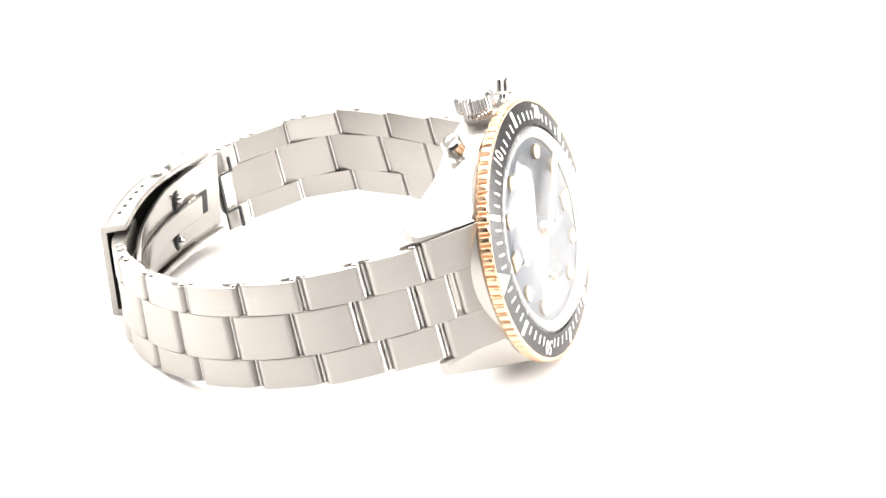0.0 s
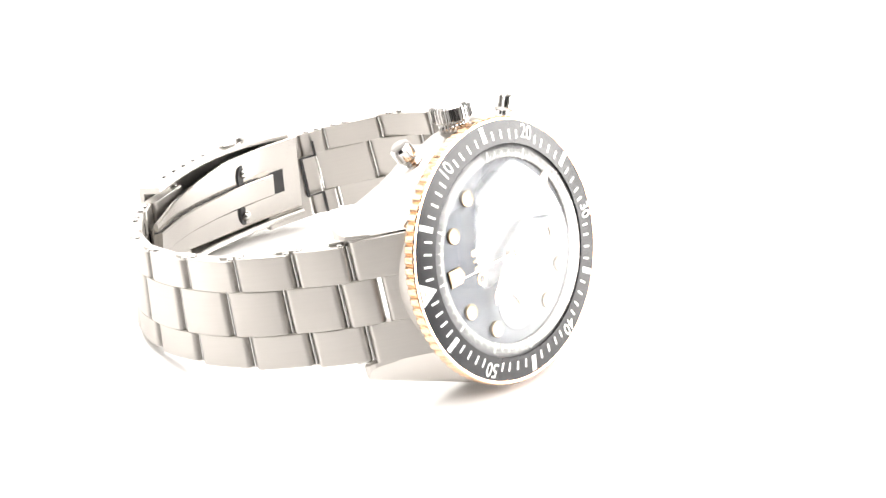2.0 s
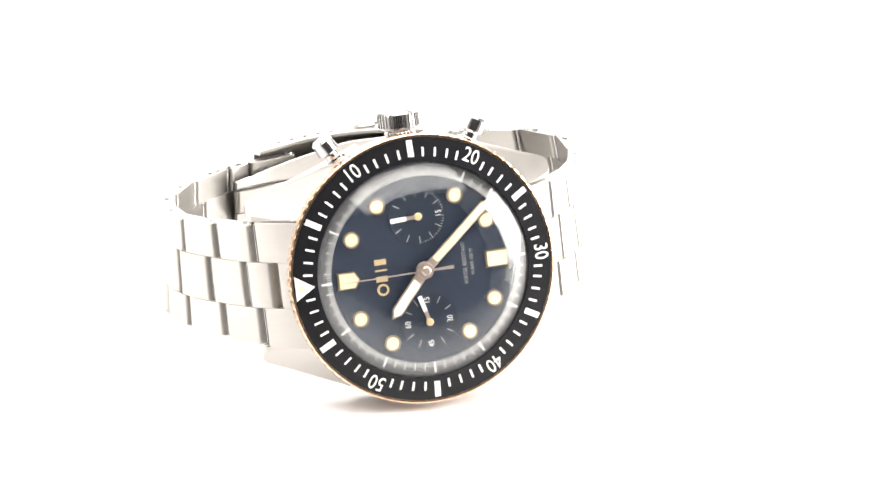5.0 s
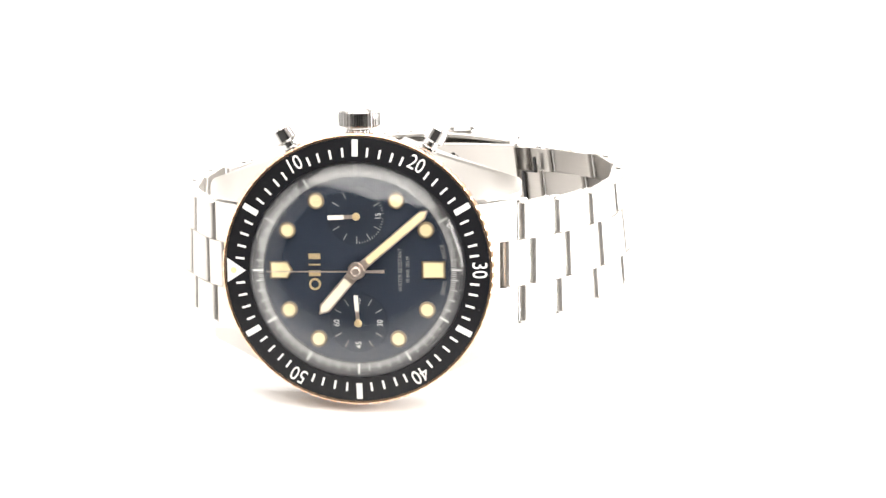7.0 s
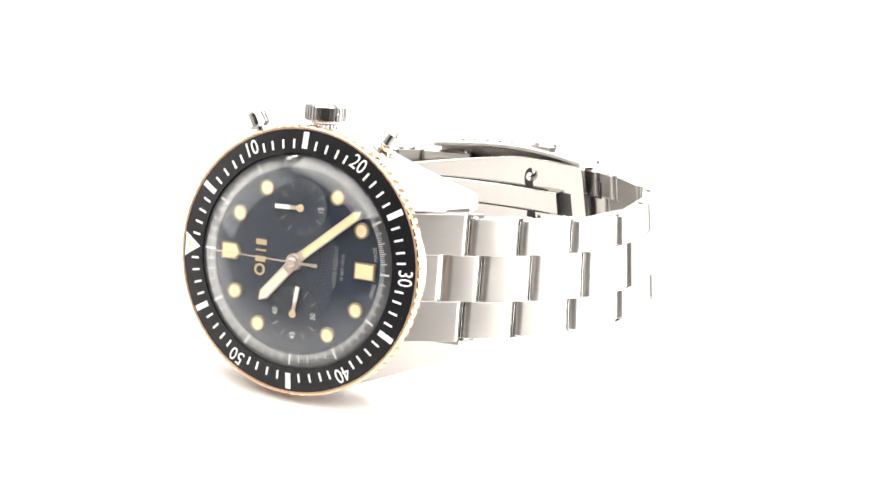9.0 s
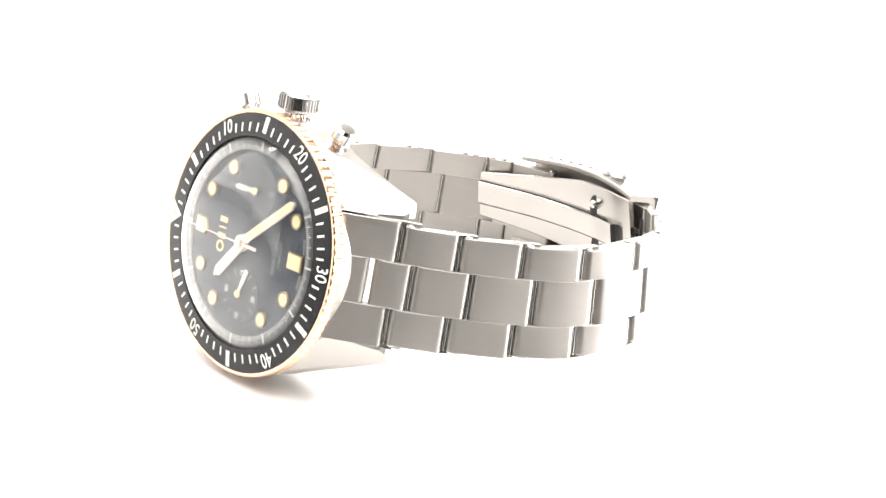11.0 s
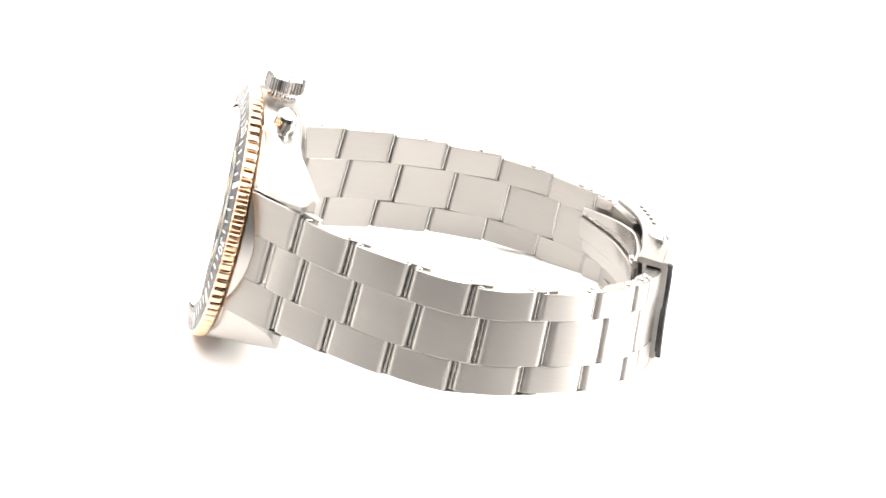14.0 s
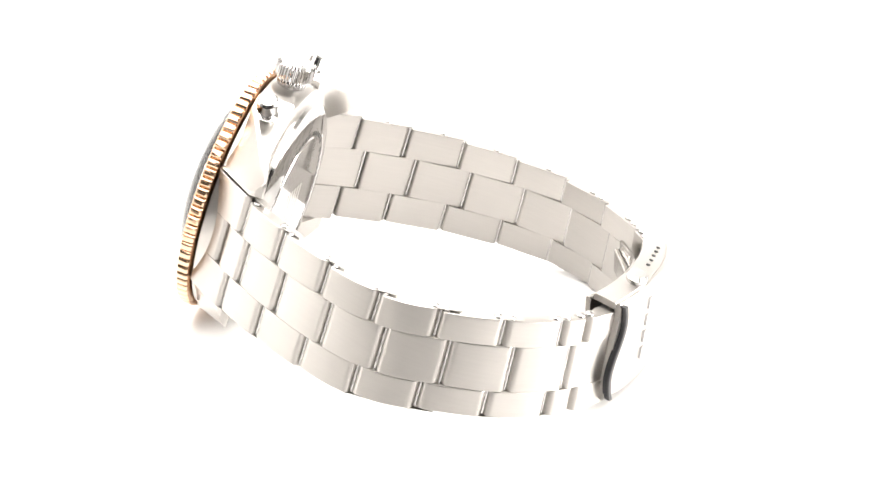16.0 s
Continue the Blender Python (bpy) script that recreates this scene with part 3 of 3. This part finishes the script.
def clasp():
    top, low = 14.8, -2.6

    def crest(t):
        return 13.7 + 1.1 * math.sin(math.pi * min(1.0, max(0.0, t)))

    outer = [(20.8, 73.4), (14, 75.4), (6, 76.6), (-3, 76.8), (-12.5, 75.6)]
    cover = part("clasp_cover", settle(plate_along(outer, lambda t: low, crest, 1.1, 0.3)), steel, watch, "brushed steel folding clasp cover")
    inner = [(p[0], p[1] - 0.9) for p in outer]
    part("side_wall", settle(plate_along(inner, lambda t: crest(t) - 1.1, lambda t: crest(t) - 0.05, 4.2, 0.25)), steel, cover)
    part("side_wall", settle(plate_along(inner, lambda t: low + 0.05, lambda t: low + 1.1, 4.2, 0.25)), steel, cover)
    # adjustment holes as solid dark discs, their inner shade put into the colour
    for k in range(5):
        t = -7.5 + 2.6 * k
        y = 73.9 + 0.12 * k - 0.02 * k * k
        part("adjustment_hole_shade", settle(turned([(0, -0.1), (0.36, -0.09), (0.4, 0.4)], 16, Matrix.Translation((t, y, crest((20.8 - t) / 33.3) - 0.02)) @ Matrix.Rotation(radians(-90), 4, "X"))), dark, cover)
    part("clasp_button", settle(turned([(0, -0.9), (1.5, -0.8), (1.9, -0.3), (1.9, 0.5)], 24, Matrix.Translation((10.0, 73.6, top)) @ Matrix.Scale(1.5, 4, (1, 0, 0)) @ Matrix.Rotation(radians(-90), 4, "X"))), polished, cover, "small polished oval release button")
    # maker's mark on the cover as plain bars
    for k in range(4):
        z = 1.5 + 2.9 * k
        part("emblem_block", settle(slab(bmesh.new(), [(8.2, z), (9.6, z), (9.6, z + 1.9), (8.2, z + 1.9)], 75.9, 76.5)), polished, cover)
    # solid dark strip with a wavy edge, painted shade where the bracelet enters the cover
    b = bmesh.new()
    n = 24
    along, out = Vector((-0.96, 0.28)), Vector((0.28, 0.96))
    secs = []
    for k in range(n + 1):
        z = low + 0.2 + (13.6 - low - 0.2) * k / n
        c = Vector((21.0, 73.35)) + along * (1.5 * math.sin(2 * math.pi * (k / n - 0.525) / 1.1) + 1.6 * (1 - k / n))
        secs.append([(*(c + along * u + out * v), z) for u, v in ((-0.6, -0.2), (-0.6, 0.65), (-0.4, 0.85), (0.4, 0.85), (0.6, 0.65), (0.6, -0.2))])
    loft(b, secs)
    part("mouth_shade", settle(b), dark, cover, "dark wavy gap at the mouth of the clasp")
    # folding blades
    path = [(20.5, 69.4), (12, 71.8), (2, 72.6), (-8, 71.4), (-17.8, 67.4)]
    blade = part("clasp_blade", fold(plate_along(path, lambda t: -1.2 + 3.2 * max(0, t - 0.4), lambda t: 12.9 - 6.5 * max(0, t - 0.4), 0.9)), blade_steel, watch, "wide polished steel folding blade")
    strip = [(14.6, 70.5), (8, 71.9), (0, 72.1), (-8, 70.9), (-17.6, 67.0)]
    part("inner_strip", fold(plate_along(strip, lambda t: 3.2, lambda t: 7.3, 1.35)), blade_steel, blade)
    # grooves and slot are dark strips laid on the blade as painted shade
    for z in (3.05, 7.35):
        part("groove_shade", fold(plate_along([(p[0], p[1] - 0.25) for p in path[1:]], lambda t: z - 0.13, lambda t: z + 0.13, 0.72, 0.02)), dark, blade)
    part("slot_shade", fold(plate_along([(17.2, 69.75), (15.9, 70.15), (14.5, 70.55)], lambda t: 3.0, lambda t: 7.5, 0.3, 0.05)), dark, blade)
    # keyholes are dark discs that paint the shade of an opening, with pins over them
    for z, dz in ((9.4, -0.7), (1.1, 0.7)):
        m = Matrix.Translation((8.5, 71.5, z + dz)) @ Matrix.Rotation(radians(10), 4, "Z") @ Matrix.Scale(1.75, 4, (0, 0, 1))
        part("keyhole_shade", fold(turned([(0, -0.2), (1.35, -0.2), (1.4, 0.3)], 28, m)), dark, blade)
        part("blade_pin", fold(turned([(0, -0.9), (0.5, -0.8), (0.85, -0.3), (0.9, 0.6)], 24, Matrix.Translation((8.5, 71.0, z)))), polished, blade, "domed steel pin")
    # hinge block that joins the blade to the bracelet, outlined by dark strips painted as gap shade
    along, foot = Vector((0.88, -0.48)), Vector((21.6, 68.75))

    def gap(a0, a1, z0, z1):
        p = [foot + along * (a0 + (a1 - a0) * k / 2) for k in range(3)]
        part("hinge_gap_shade", settle(plate_along(p, lambda t: z0, lambda t: z1, 0.55, 0.05)), dark, blade)

    gap(-0.25, 0.25, 0.3, 7.9)
    gap(2.6, 3.0, 7.7, 10.6)
    gap(2.6, 3.0, -3.6, 0.5)
    gap(-0.25, 2.9, 7.72, 7.95)
    gap(-0.25, 2.9, 0.3, 0.52)



bezel()
crystal()
dial()
POINTERS = pointers_and_posts()
case()
crown_and_pushers()
bracelet()
clasp()

# ---------------------------------------------------------------- movement
YAW = [(0, 76.38), (0.5, 71.08), (1, 65.38), (1.5, 60.15), (2, 54.52), (2.5, 49.37), (3, 43.53), (3.5, 38.10), (4, 32.45),
       (6.5, 5.72), (7, 0.0), (7.5, -5.18), (8, -10.60), (8.5, -15.69), (9, -21.03),
       (11.5, -49.51), (12, -55.25), (12.5, -60.63), (13, -66.31), (13.5, -71.73), (14, -77.61), (14.5, -82.90), (15, -88.70), (15.5, -93.93), (16, -99.59)]
LEAN = Vector((-15.2409, -2.3891, -7.1581))


def motions():
    tilt = Matrix.Rotation(radians(LEAN.length), 4, LEAN.normalized())
    seat = Matrix.Translation((-0.004346, -0.028243, ROOM_Z - 0.185005)) @ tilt
    walk(watch, [(t, Matrix.Rotation(radians(a), 4, "Z") @ seat) for t, a in YAW])
    walk(POINTERS["small"], [(t, Matrix.Translation((0, 0, -0.0086)) @ Matrix.Rotation(radians(86 + 6 * (t - 7)), 4, "Y")) for t in range(0, 17, 2)])
    walk(POINTERS["minute"], [(t, Matrix.Rotation(radians(140.0 + 0.1 * (t - 7)), 4, "Y")) for t in (0, 8, 16)])


motions()
